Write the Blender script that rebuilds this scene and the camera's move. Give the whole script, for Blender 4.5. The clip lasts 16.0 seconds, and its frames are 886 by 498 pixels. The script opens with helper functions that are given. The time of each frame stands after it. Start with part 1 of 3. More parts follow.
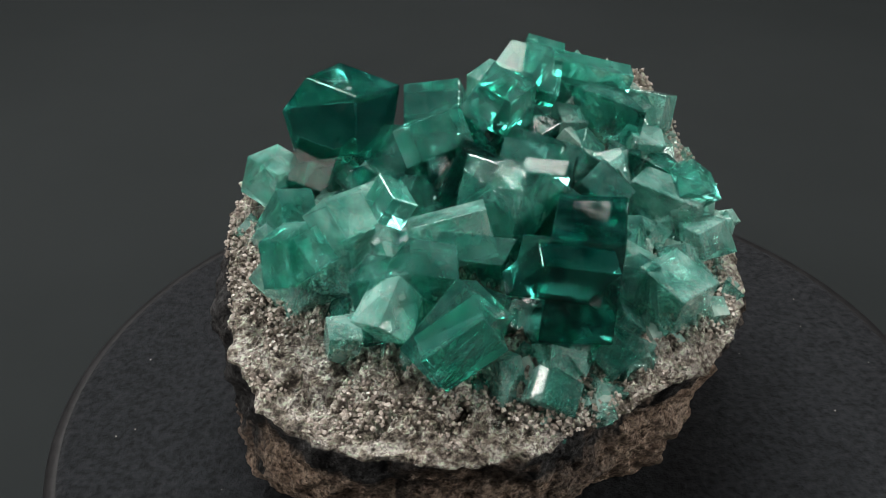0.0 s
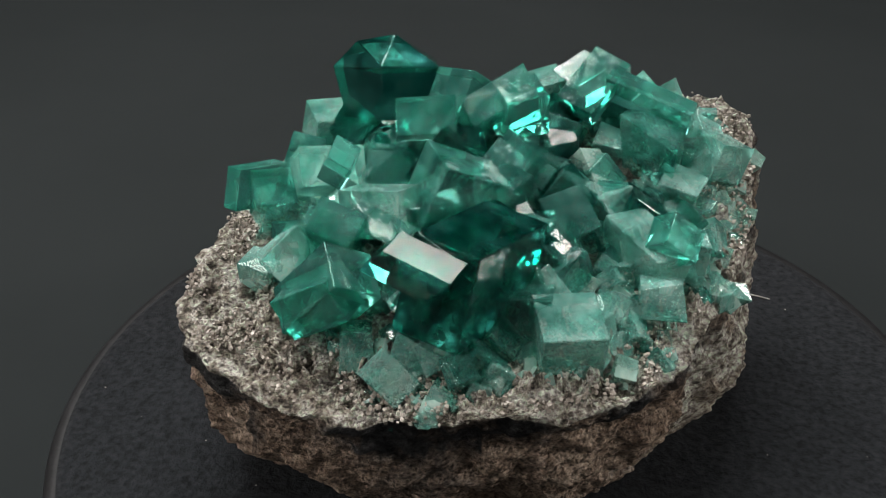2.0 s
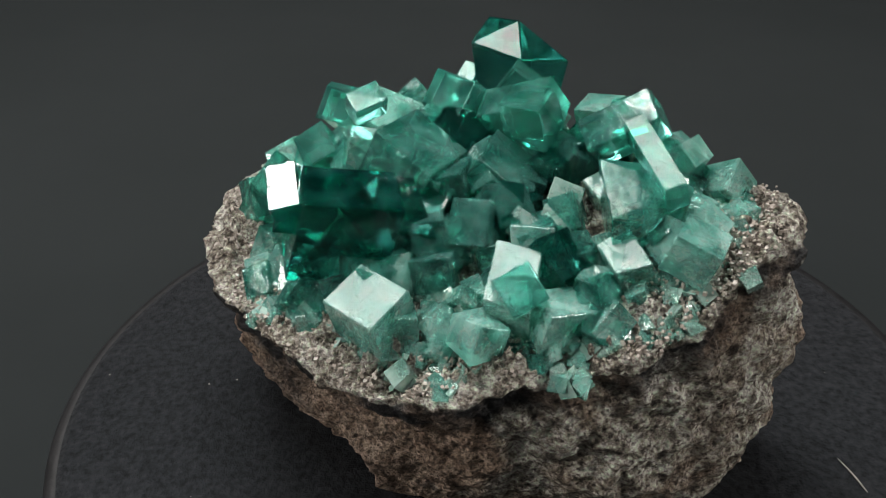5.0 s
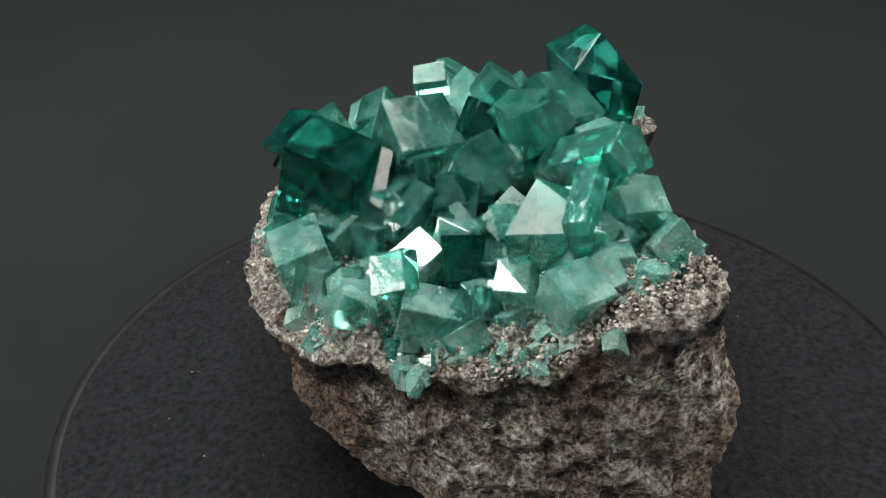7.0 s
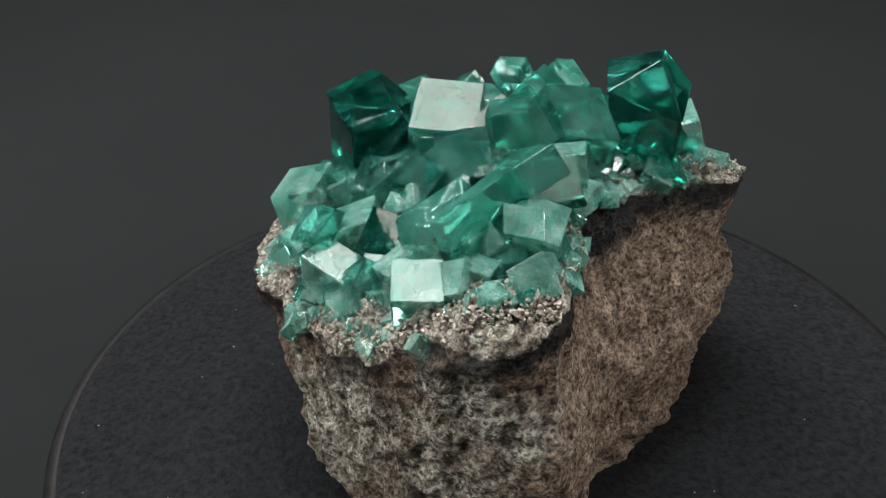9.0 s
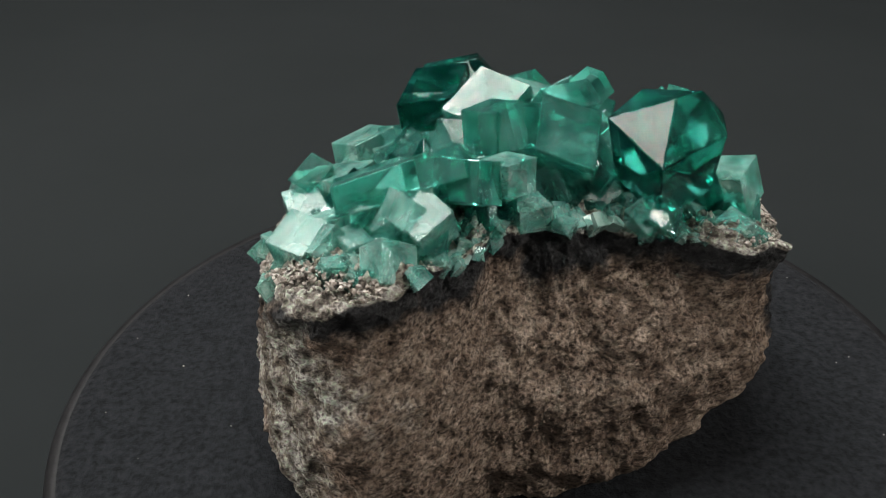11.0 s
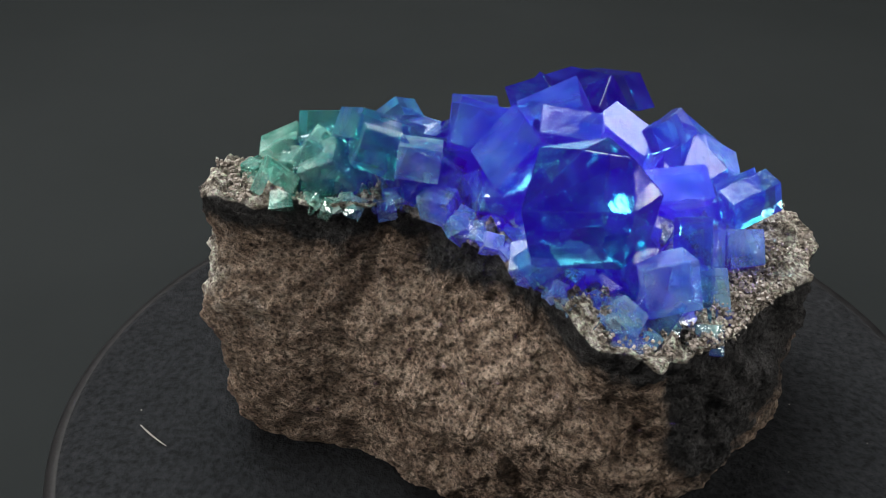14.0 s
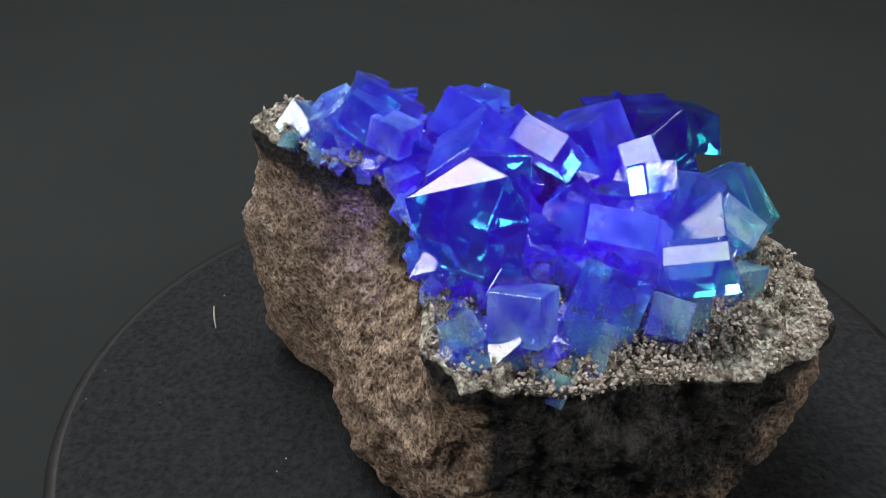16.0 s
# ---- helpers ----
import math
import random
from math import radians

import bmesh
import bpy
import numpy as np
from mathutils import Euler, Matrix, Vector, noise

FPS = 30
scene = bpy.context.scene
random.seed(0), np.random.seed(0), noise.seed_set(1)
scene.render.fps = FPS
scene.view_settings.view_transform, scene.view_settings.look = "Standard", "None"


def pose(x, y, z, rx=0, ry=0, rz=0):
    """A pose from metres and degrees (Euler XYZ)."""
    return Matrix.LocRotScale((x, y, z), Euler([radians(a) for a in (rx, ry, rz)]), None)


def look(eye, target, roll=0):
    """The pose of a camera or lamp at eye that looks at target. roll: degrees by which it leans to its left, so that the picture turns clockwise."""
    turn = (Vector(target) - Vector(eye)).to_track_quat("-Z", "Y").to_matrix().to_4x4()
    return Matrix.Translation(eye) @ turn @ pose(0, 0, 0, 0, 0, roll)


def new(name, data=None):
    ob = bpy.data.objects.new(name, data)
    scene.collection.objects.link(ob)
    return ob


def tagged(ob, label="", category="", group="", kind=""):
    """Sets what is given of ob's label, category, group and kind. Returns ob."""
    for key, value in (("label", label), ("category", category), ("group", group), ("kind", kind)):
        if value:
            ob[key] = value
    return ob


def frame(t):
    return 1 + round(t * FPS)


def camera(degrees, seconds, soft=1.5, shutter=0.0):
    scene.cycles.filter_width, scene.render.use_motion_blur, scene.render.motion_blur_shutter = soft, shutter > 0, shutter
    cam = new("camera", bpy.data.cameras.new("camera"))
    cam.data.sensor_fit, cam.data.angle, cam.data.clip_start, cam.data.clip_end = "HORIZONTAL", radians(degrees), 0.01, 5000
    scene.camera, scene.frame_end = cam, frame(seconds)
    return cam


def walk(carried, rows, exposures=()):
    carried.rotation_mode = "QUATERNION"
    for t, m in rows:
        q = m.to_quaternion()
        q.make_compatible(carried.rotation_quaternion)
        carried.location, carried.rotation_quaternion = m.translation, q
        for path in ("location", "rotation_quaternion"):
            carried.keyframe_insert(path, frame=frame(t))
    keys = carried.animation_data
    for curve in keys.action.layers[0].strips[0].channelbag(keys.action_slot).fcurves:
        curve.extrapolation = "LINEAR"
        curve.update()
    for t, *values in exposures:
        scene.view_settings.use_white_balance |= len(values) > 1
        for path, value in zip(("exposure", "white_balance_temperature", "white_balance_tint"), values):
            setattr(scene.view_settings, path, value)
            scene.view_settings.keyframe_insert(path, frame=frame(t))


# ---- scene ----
# camera: stands still; the turntable carries the specimen round below it
TURN = -16.535  # degrees a second, clockwise seen from above
EYE = Vector((-0.0084, -0.126, 0.125))
cam = camera(48.5, 16.0, soft=1.0)
CAM_POSE = pose(*EYE, 90 - 32.35, 0, 0) @ pose(0, 0, 0, 0, 0, -1.25)
walk(cam, [(0, CAM_POSE), (16, CAM_POSE)])

# light: a broad soft lamp and a small bright one over the turntable, weaker ones at the sides, a faint fill added in
# front, a dim room
world = bpy.data.worlds.new("world")
scene.world = world
world.use_nodes = True
world.node_tree.nodes["Background"].inputs[0].default_value = (0.8, 0.9, 1.0, 1)
world.node_tree.nodes["Background"].inputs[1].default_value = 0.02


def area_lamp(name, eye, target, size, power, colour):
    data = bpy.data.lights.new(name, "AREA")
    data.shape, data.size, data.size_y, data.energy, data.color = "RECTANGLE", size[0], size[1], power, colour
    ob = new(name, data)
    ob.matrix_world = look(eye, target)
    return ob


area_lamp("key_lamp", (-0.08, 0.14, 0.56), (0, 0, 0.05), (0.46, 0.36), 4.7, (1.0, 0.97, 0.93))
area_lamp("hot_lamp", (-0.20, 0.30, 0.50), (0, 0, 0.05), (0.12, 0.09), 1.1, (1.0, 0.98, 0.96))
area_lamp("left_lamp", (-0.55, -0.16, 0.30), (0, 0, 0.03), (0.20, 0.16), 2.4, (1.0, 0.95, 0.89))
area_lamp("right_lamp", (0.55, -0.16, 0.30), (0, 0, 0.03), (0.20, 0.16), 2.4, (1.0, 0.95, 0.89))
area_lamp("front_fill", (0.12, -0.60, 0.34), (0, 0, 0.03), (0.20, 0.16), 0.25, (1.0, 0.95, 0.89))

DISC_TOP = 0.0168


# ---- materials ----
def material(name):
    m = bpy.data.materials.new(name)
    m.use_nodes = True
    return m, m.node_tree.nodes, m.node_tree.links, m.node_tree.nodes["Principled BSDF"]


def tex(nodes, links, scale, detail=6.0, rough=0.6, kind="ShaderNodeTexNoise", space="Object", flat=1.0):
    co = nodes.new("ShaderNodeTexCoord")
    n = nodes.new(kind)
    n.inputs["Scale"].default_value = scale
    if kind == "ShaderNodeTexNoise":
        n.inputs["Detail"].default_value, n.inputs["Roughness"].default_value = detail, rough
    lay = nodes.new("ShaderNodeMapping")
    lay.inputs["Scale"].default_value = (1, 1, flat)
    lay.inputs["Rotation"].default_value = (0.12 * (flat - 1), 0, 0)
    links.new(co.outputs[space], lay.inputs["Vector"])
    links.new(lay.outputs[0], n.inputs["Vector"])
    return n


def ramp(nodes, links, source, stops):
    r = nodes.new("ShaderNodeValToRGB")
    els = r.color_ramp.elements
    while len(els) < len(stops):
        els.new(0.5)
    for e, (at, c) in zip(els, stops):
        e.position, e.color = at, (*c, 1)
    links.new(source, r.inputs["Fac"])
    return r


def mixed(nodes, links, fac, a, b, how="MIX"):
    m = nodes.new("ShaderNodeMix")
    m.data_type, m.blend_type = "RGBA", how
    for value, i in ((fac, 0), (a, 6), (b, 7)):
        if isinstance(value, (int, float)):
            m.inputs[i].default_value = value
        elif isinstance(value, tuple):
            m.inputs[i].default_value = (*value, 1)
        else:
            links.new(value, m.inputs[i])
    return m.outputs[2]


def bump(nodes, links, bsdf, heights, distance, strength=1.0):
    last = None
    for h, d in zip(heights, distance):
        b = nodes.new("ShaderNodeBump")
        b.inputs["Distance"].default_value, b.inputs["Strength"].default_value = d, strength
        links.new(h, b.inputs["Height"])
        if last:
            links.new(last, b.inputs["Normal"])
        last = b.outputs["Normal"]
    links.new(last, bsdf.inputs["Normal"])


# assumed handheld violet lamp, never in view, brought up late to steer the glow
uv_torch = tagged(new("violet_torch"), "unseen black handheld violet lamp, assumed, aimed at the crystals", "torch")


def painted_fluorescence(nd, ln, bs, strength):
    """Blue-violet fluorescent glow painted as emission by nearness to the torch's axis; gives mask."""
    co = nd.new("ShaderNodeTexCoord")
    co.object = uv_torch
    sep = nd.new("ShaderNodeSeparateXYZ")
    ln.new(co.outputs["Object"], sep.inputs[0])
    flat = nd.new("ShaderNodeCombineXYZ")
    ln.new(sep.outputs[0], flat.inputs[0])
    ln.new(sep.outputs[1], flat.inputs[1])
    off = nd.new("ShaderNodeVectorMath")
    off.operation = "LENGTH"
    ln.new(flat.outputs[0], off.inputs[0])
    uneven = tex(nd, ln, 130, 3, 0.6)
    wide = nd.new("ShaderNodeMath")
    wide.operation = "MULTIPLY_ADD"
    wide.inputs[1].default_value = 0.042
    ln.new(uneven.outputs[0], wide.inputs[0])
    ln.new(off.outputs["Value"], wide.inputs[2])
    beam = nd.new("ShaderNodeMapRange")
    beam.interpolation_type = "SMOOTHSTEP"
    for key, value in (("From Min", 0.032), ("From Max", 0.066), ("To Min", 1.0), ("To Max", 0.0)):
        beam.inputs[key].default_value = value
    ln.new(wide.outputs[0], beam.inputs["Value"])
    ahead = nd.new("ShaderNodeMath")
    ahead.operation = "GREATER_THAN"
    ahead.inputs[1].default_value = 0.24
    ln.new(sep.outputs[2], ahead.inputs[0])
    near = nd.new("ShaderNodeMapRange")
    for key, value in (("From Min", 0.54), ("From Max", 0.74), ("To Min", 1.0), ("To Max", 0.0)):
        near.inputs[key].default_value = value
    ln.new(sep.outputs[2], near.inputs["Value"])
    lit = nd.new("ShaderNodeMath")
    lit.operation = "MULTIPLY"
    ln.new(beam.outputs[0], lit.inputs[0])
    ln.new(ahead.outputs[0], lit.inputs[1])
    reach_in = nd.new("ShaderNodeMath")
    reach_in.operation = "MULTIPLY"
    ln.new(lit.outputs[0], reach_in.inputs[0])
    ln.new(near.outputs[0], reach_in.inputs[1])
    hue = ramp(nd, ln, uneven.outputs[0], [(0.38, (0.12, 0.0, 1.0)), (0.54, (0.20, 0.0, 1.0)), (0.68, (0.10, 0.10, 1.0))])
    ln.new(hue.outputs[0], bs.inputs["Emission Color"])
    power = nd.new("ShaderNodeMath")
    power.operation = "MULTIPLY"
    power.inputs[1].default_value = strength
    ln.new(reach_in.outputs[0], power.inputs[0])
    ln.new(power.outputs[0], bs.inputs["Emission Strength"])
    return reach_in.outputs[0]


def make_fluorite(name, deep, pale, clear, rough, milk, wisps, glow_power):
    """Translucent green fluorite: coloured glass with a milky inside, growth lines and fissures."""
    m, nd, ln, bs = material(name)
    cloud = tex(nd, ln, 210, 4, 0.55)
    fine = tex(nd, ln, 1500, 3, 0.6)
    info = nd.new("ShaderNodeObjectInfo")
    tint = ramp(nd, ln, cloud.outputs[0], [(0.36, deep), (0.68, pale)])
    var = ramp(nd, ln, info.outputs["Random"], [(0.0, (0.72, 0.82, 0.8)), (1.0, (1.0, 1.0, 1.0))])
    col = mixed(nd, ln, 1.0, tint.outputs[0], var.outputs[0], "MULTIPLY")
    wisp = tex(nd, ln, 170, 5, 0.7)
    wisp.inputs["Distortion"].default_value = 1.2
    veil = ramp(nd, ln, wisp.outputs[0], [(0.47, (0, 0, 0)), (0.505, (wisps, wisps, wisps)), (0.54, (0, 0, 0))])
    col = mixed(nd, ln, veil.outputs[0], col, (0.74, 0.95, 0.88))
    beam_mask = painted_fluorescence(nd, ln, bs, glow_power)
    # the blue light is also put into the base colour, tinting the green
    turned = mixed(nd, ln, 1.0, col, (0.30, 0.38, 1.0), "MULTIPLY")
    ln.new(mixed(nd, ln, beam_mask, col, turned), bs.inputs["Base Color"])
    bs.inputs["IOR"].default_value = 1.46
    tr = nd.new("ShaderNodeMapRange")
    tr.inputs["From Min"].default_value, tr.inputs["From Max"].default_value = 0.35, 0.7
    tr.inputs["To Min"].default_value, tr.inputs["To Max"].default_value = clear, clear - milk
    ln.new(cloud.outputs[0], tr.inputs["Value"])
    ln.new(tr.outputs[0], bs.inputs["Transmission Weight"])
    ro = nd.new("ShaderNodeMapRange")
    ro.inputs["From Min"].default_value, ro.inputs["From Max"].default_value = 0.4, 0.75
    ro.inputs["To Min"].default_value, ro.inputs["To Max"].default_value = rough, rough + 0.07
    ln.new(fine.outputs[0], ro.inputs["Value"])
    ln.new(ro.outputs[0], bs.inputs["Roughness"])
    steps = tex(nd, ln, 500, 2, 0.5, "ShaderNodeTexVoronoi")
    bump(nd, ln, bs, [steps.outputs["Distance"], fine.outputs[0]], [0.00005, 0.00004], 0.4)
    return m


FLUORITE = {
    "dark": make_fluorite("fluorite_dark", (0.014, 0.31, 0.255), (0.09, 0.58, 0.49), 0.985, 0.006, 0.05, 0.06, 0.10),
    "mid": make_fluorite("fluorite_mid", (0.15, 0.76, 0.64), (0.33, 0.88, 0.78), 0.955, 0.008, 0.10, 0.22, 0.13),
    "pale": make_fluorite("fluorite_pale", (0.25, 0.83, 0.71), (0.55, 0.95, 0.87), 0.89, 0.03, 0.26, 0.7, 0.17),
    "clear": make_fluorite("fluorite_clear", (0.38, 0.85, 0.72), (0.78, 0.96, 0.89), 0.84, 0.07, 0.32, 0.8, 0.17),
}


def make_rock():
    m, nd, ln, bs = material("rock")
    big = tex(nd, ln, 70, 5, 0.6)
    mid = tex(nd, ln, 460, 8, 0.66, flat=1.5)
    fine = tex(nd, ln, 1500, 3, 0.6, flat=1.3)
    pits = tex(nd, ln, 520, 2, 0.5, "ShaderNodeTexVoronoi")
    brown = ramp(nd, ln, mid.outputs[0], [(0.33, (0.12, 0.083, 0.062)), (0.46, (0.32, 0.237, 0.183)), (0.64, (0.56, 0.45, 0.365))])
    grey = ramp(nd, ln, mid.outputs[0], [(0.36, (0.08, 0.068, 0.058)), (0.47, (0.42, 0.365, 0.315)), (0.57, (0.84, 0.80, 0.75))])
    black = ramp(nd, ln, mid.outputs[0], [(0.35, (0.012, 0.013, 0.015)), (0.7, (0.085, 0.085, 0.088))])
    at = nd.new("ShaderNodeAttribute")
    at.attribute_name = "zone"
    sep = nd.new("ShaderNodeSeparateColor")
    ln.new(at.outputs["Color"], sep.inputs[0])

    def edge(channel, width):
        a = nd.new("ShaderNodeMath")
        a.operation = "MULTIPLY_ADD"
        a.inputs[1].default_value, a.inputs[2].default_value = width, -0.5 * width
        ln.new(big.outputs[0], a.inputs[0])
        b = nd.new("ShaderNodeMath")
        b.operation = "ADD"
        ln.new(a.outputs[0], b.inputs[0])
        ln.new(sep.outputs[channel], b.inputs[1])
        c = nd.new("ShaderNodeMapRange")
        c.inputs["From Min"].default_value, c.inputs["From Max"].default_value = 0.35, 0.65
        ln.new(b.outputs[0], c.inputs["Value"])
        return c.outputs[0]

    lichen = ramp(nd, ln, fine.outputs[0], [(0.48, (1, 1, 1)), (0.62, (0.80, 0.93, 0.86))])
    pale = mixed(nd, ln, 1.0, grey.outputs[0], lichen.outputs[0], "MULTIPLY")
    c1 = mixed(nd, ln, edge(1, 1.9), brown.outputs[0], black.outputs[0])
    c2 = mixed(nd, ln, edge(0, 1.5), c1, pale)
    dust = ramp(nd, ln, big.outputs[0], [(0.4, (0.75, 0.72, 0.70)), (0.62, (1, 1, 1))])
    c3 = mixed(nd, ln, 1.0, c2, dust.outputs[0], "MULTIPLY")
    hole = ramp(nd, ln, pits.outputs["Distance"], [(0.09, (0.12, 0.10, 0.09)), (0.2, (1, 1, 1))])
    c4 = mixed(nd, ln, 0.6, c3, mixed(nd, ln, 1.0, c3, hole.outputs[0], "MULTIPLY"))
    grain = ramp(nd, ln, fine.outputs[0], [(0.36, (0.34, 0.33, 0.32)), (0.49, (0.97, 0.97, 0.97)), (0.62, (1.45, 1.45, 1.42))])
    c5 = mixed(nd, ln, 1.0, c4, grain.outputs[0], "MULTIPLY")
    ln.new(c5, bs.inputs["Base Color"])
    bs.inputs["Roughness"].default_value = 0.85
    bs.inputs["Specular IOR Level"].default_value = 0.3
    bump(nd, ln, bs, [mid.outputs[0], fine.outputs[0], hole.outputs[0]], [0.0040, 0.0022, 0.0006], 1.0)
    return m


ROCK = make_rock()


def plain(name, low, high, scale, rough, relief, spec=0.5):
    m, nd, ln, bs = material(name)
    n = tex(nd, ln, scale, 5, 0.65)
    c = ramp(nd, ln, n.outputs[0], [(0.32, low), (0.7, high)])
    ln.new(c.outputs[0], bs.inputs["Base Color"])
    bs.inputs["Roughness"].default_value = rough
    bs.inputs["Specular IOR Level"].default_value = spec
    bump(nd, ln, bs, [n.outputs[0]], [relief])
    return m


FELT = plain("black_felt", (0.005, 0.0058, 0.0068), (0.022, 0.0238, 0.027), 850, 0.95, 0.0008, 0.15)
RIM = plain("rim_plastic", (0.006, 0.006, 0.0065), (0.014, 0.014, 0.015), 300, 0.45, 0.0001, 0.18)
PAPER = plain("grey_backdrop_paper", (0.0126, 0.0151, 0.0157), (0.0162, 0.0190, 0.0198), 6, 0.9, 0.0003, 0.1)
LINT = plain("pale_lint", (0.22, 0.21, 0.19), (0.34, 0.33, 0.30), 900, 0.8, 0.0001)
GRAIN = plain("sugary_quartz", (0.18, 0.15, 0.125), (0.52, 0.47, 0.42), 420, 0.35, 0.0001)
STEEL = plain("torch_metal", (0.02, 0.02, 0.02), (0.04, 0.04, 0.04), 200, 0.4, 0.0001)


def glow(name, colour, strength):
    m, nd, ln, bs = material(name)
    bs.inputs["Base Color"].default_value = (0.02, 0.02, 0.02, 1)
    bs.inputs["Emission Color"].default_value = (*colour, 1)
    bs.inputs["Emission Strength"].default_value = strength
    return m


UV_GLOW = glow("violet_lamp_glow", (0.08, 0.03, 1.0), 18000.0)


# ---- mesh helpers ----
def mesh_of(name, bm, mat, smooth=False):
    me = bpy.data.meshes.new(name)
    bm.to_mesh(me)
    bm.free()
    me.materials.append(mat)
    if smooth:
        for p in me.polygons:
            p.use_smooth = True
    return me


def part(name, bm, mat, parent=None, label="", smooth=False):
    ob = new(name, mesh_of(name, bm, mat, smooth))
    ob.parent = parent
    if label:
        tagged(ob, label)
    return ob


def lathe(profile, steps):
    """A body turned about z from (radius, height) pairs."""
    bm = bmesh.new()
    rings = [[bm.verts.new((r * math.cos(2 * math.pi * i / steps), r * math.sin(2 * math.pi * i / steps), z)) for i in range(steps)] for r, z in profile]
    for a, b in zip(rings, rings[1:]):
        for i in range(steps):
            bm.faces.new((a[i], a[(i + 1) % steps], b[(i + 1) % steps], b[i]))
    bm.faces.new(rings[0][::-1])
    bm.faces.new(rings[-1])
    return bm


def slab(x0, x1, y0, y1, z0, z1):
    bm = bmesh.new()
    bmesh.ops.create_cube(bm, size=1, matrix=Matrix.LocRotScale(((x0 + x1) / 2, (y0 + y1) / 2, (z0 + z1) / 2), None, (x1 - x0, y1 - y0, z1 - z0)))
    return bm


# ---- setting: a table, a curved backdrop, unseen grey walls added round the camera ----
tagged(part("floor", slab(-1.0, 1.0, -1.0, 0.45, -0.02, 0.0), PAPER), "dark grey paper covering the table top", "table surface", kind="structure")
bm = bmesh.new()
rows = []
for i in range(13):
    a = math.pi / 2 * i / 12
    rows.append((0.45 + 0.25 * math.sin(a), 0.25 - 0.25 * math.cos(a)))
rows.append((0.70, 1.2))
for dx in (-1.0, 1.0):
    for y, z in rows:
        bm.verts.new((dx, y, z))
bm.verts.ensure_lookup_table()
for i in range(len(rows) - 1):
    bm.faces.new((bm.verts[i], bm.verts[i + len(rows)], bm.verts[i + 1 + len(rows)], bm.verts[i + 1]))
back = tagged(part("backdrop", bm, PAPER, smooth=True), "seamless dark grey paper backdrop, softly lit", "backdrop", kind="structure")
back.modifiers.new("thickness", "SOLIDIFY").thickness = 0.003
# walls and ceiling out of view, added for fill and grey reflections
WALL = plain("grey_bounce_wall", (0.30, 0.30, 0.30), (0.36, 0.36, 0.36), 5, 0.9, 0.0003, 0.1)
for name, box in (("wall_west", (-1.02, -1.0, -1.0, 0.72, -0.02, 1.2)), ("wall_east", (1.0, 1.02, -1.0, 0.72, -0.02, 1.2)), ("wall_south", (-1.0, 1.0, -1.02, -1.0, -0.02, 1.2))):
    tagged(part(name, slab(*box), WALL), "unseen grey wall added to bounce light", "wall", kind="structure")
tagged(part("ceiling", slab(-1.0, 1.0, -1.0, 0.72, 1.2, 1.22), WALL), "unseen grey ceiling added to bounce light", "ceiling", kind="structure")

# ---- turntable ----
turntable = tagged(new("turntable"), "round black felt-topped display turntable on the table", "turntable")
R = 0.0728
part("base", lathe([(0.058, 0.0), (0.060, 0.001), (0.060, 0.004), (0.058, 0.0045)], 96), RIM, turntable)
part("rim", lathe([(R - 0.004, 0.0045), (R - 0.001, 0.005), (R, 0.0065), (R, DISC_TOP - 0.0030), (R - 0.0005, DISC_TOP - 0.0012), (R - 0.0013, DISC_TOP - 0.0003), (R - 0.0024, DISC_TOP - 0.0006)], 160), RIM, turntable, "black plastic rim", True)
part("felt_top", lathe([(R - 0.0026, DISC_TOP - 0.0014), (R - 0.0025, DISC_TOP - 0.0004), (R - 0.0034, DISC_TOP), (0.05, DISC_TOP), (0.02, DISC_TOP)], 160), FELT, turntable, "worn black felt top with dust specks")

bm = bmesh.new()
dust = random.Random(3)
for i in range(34):
    d, r = dust.uniform(0, 2 * math.pi), math.sqrt(dust.uniform(0.25, 0.97)) * (R - 0.003)
    bmesh.ops.create_icosphere(bm, subdivisions=1, radius=dust.uniform(0.00006, 0.00016), matrix=Matrix.Translation((r * math.cos(d), r * math.sin(d), DISC_TOP + 0.0001)))
tagged(part("dust_specks", bm, LINT, turntable, "scattered pale dust specks"), kind="stuff")


def fibre(name, a, b, thick):
    """A thin curled fibre lying between two places on the felt."""
    bm = bmesh.new()
    a, b = Vector(a), Vector(b)
    side = (b - a).cross(Vector((0, 0, 1))).normalized()
    rings = []
    for i in range(13):
        f = i / 12
        c = a.lerp(b, f) + side * 0.00015 * math.sin(math.pi * f)
        w = thick * (0.35 + 0.65 * math.sin(math.pi * min(1, 0.15 + 0.8 * f)))
        rings.append([bm.verts.new(c + side * w * math.cos(k * math.pi / 3) + Vector((0, 0, thick + w * math.sin(k * math.pi / 3)))) for k in range(6)])
    for p, q in zip(rings, rings[1:]):
        for k in range(6):
            bm.faces.new((p[k], p[(k + 1) % 6], q[(k + 1) % 6], q[k]))
    bm.faces.new(rings[0][::-1])
    bm.faces.new(rings[-1])
    return part(name, bm, LINT, smooth=True)


lint = tagged(fibre("lint_fibre", (0.0309, 0.0493, DISC_TOP), (0.0238, 0.0483, DISC_TOP), 0.00015), "single pale lint fibre lying on black felt", "fibre")

# ---- mineral specimen ----
specimen = tagged(new("mineral_specimen"), "green fluorite crystal cluster on rough brown rock matrix", "mineral specimen")

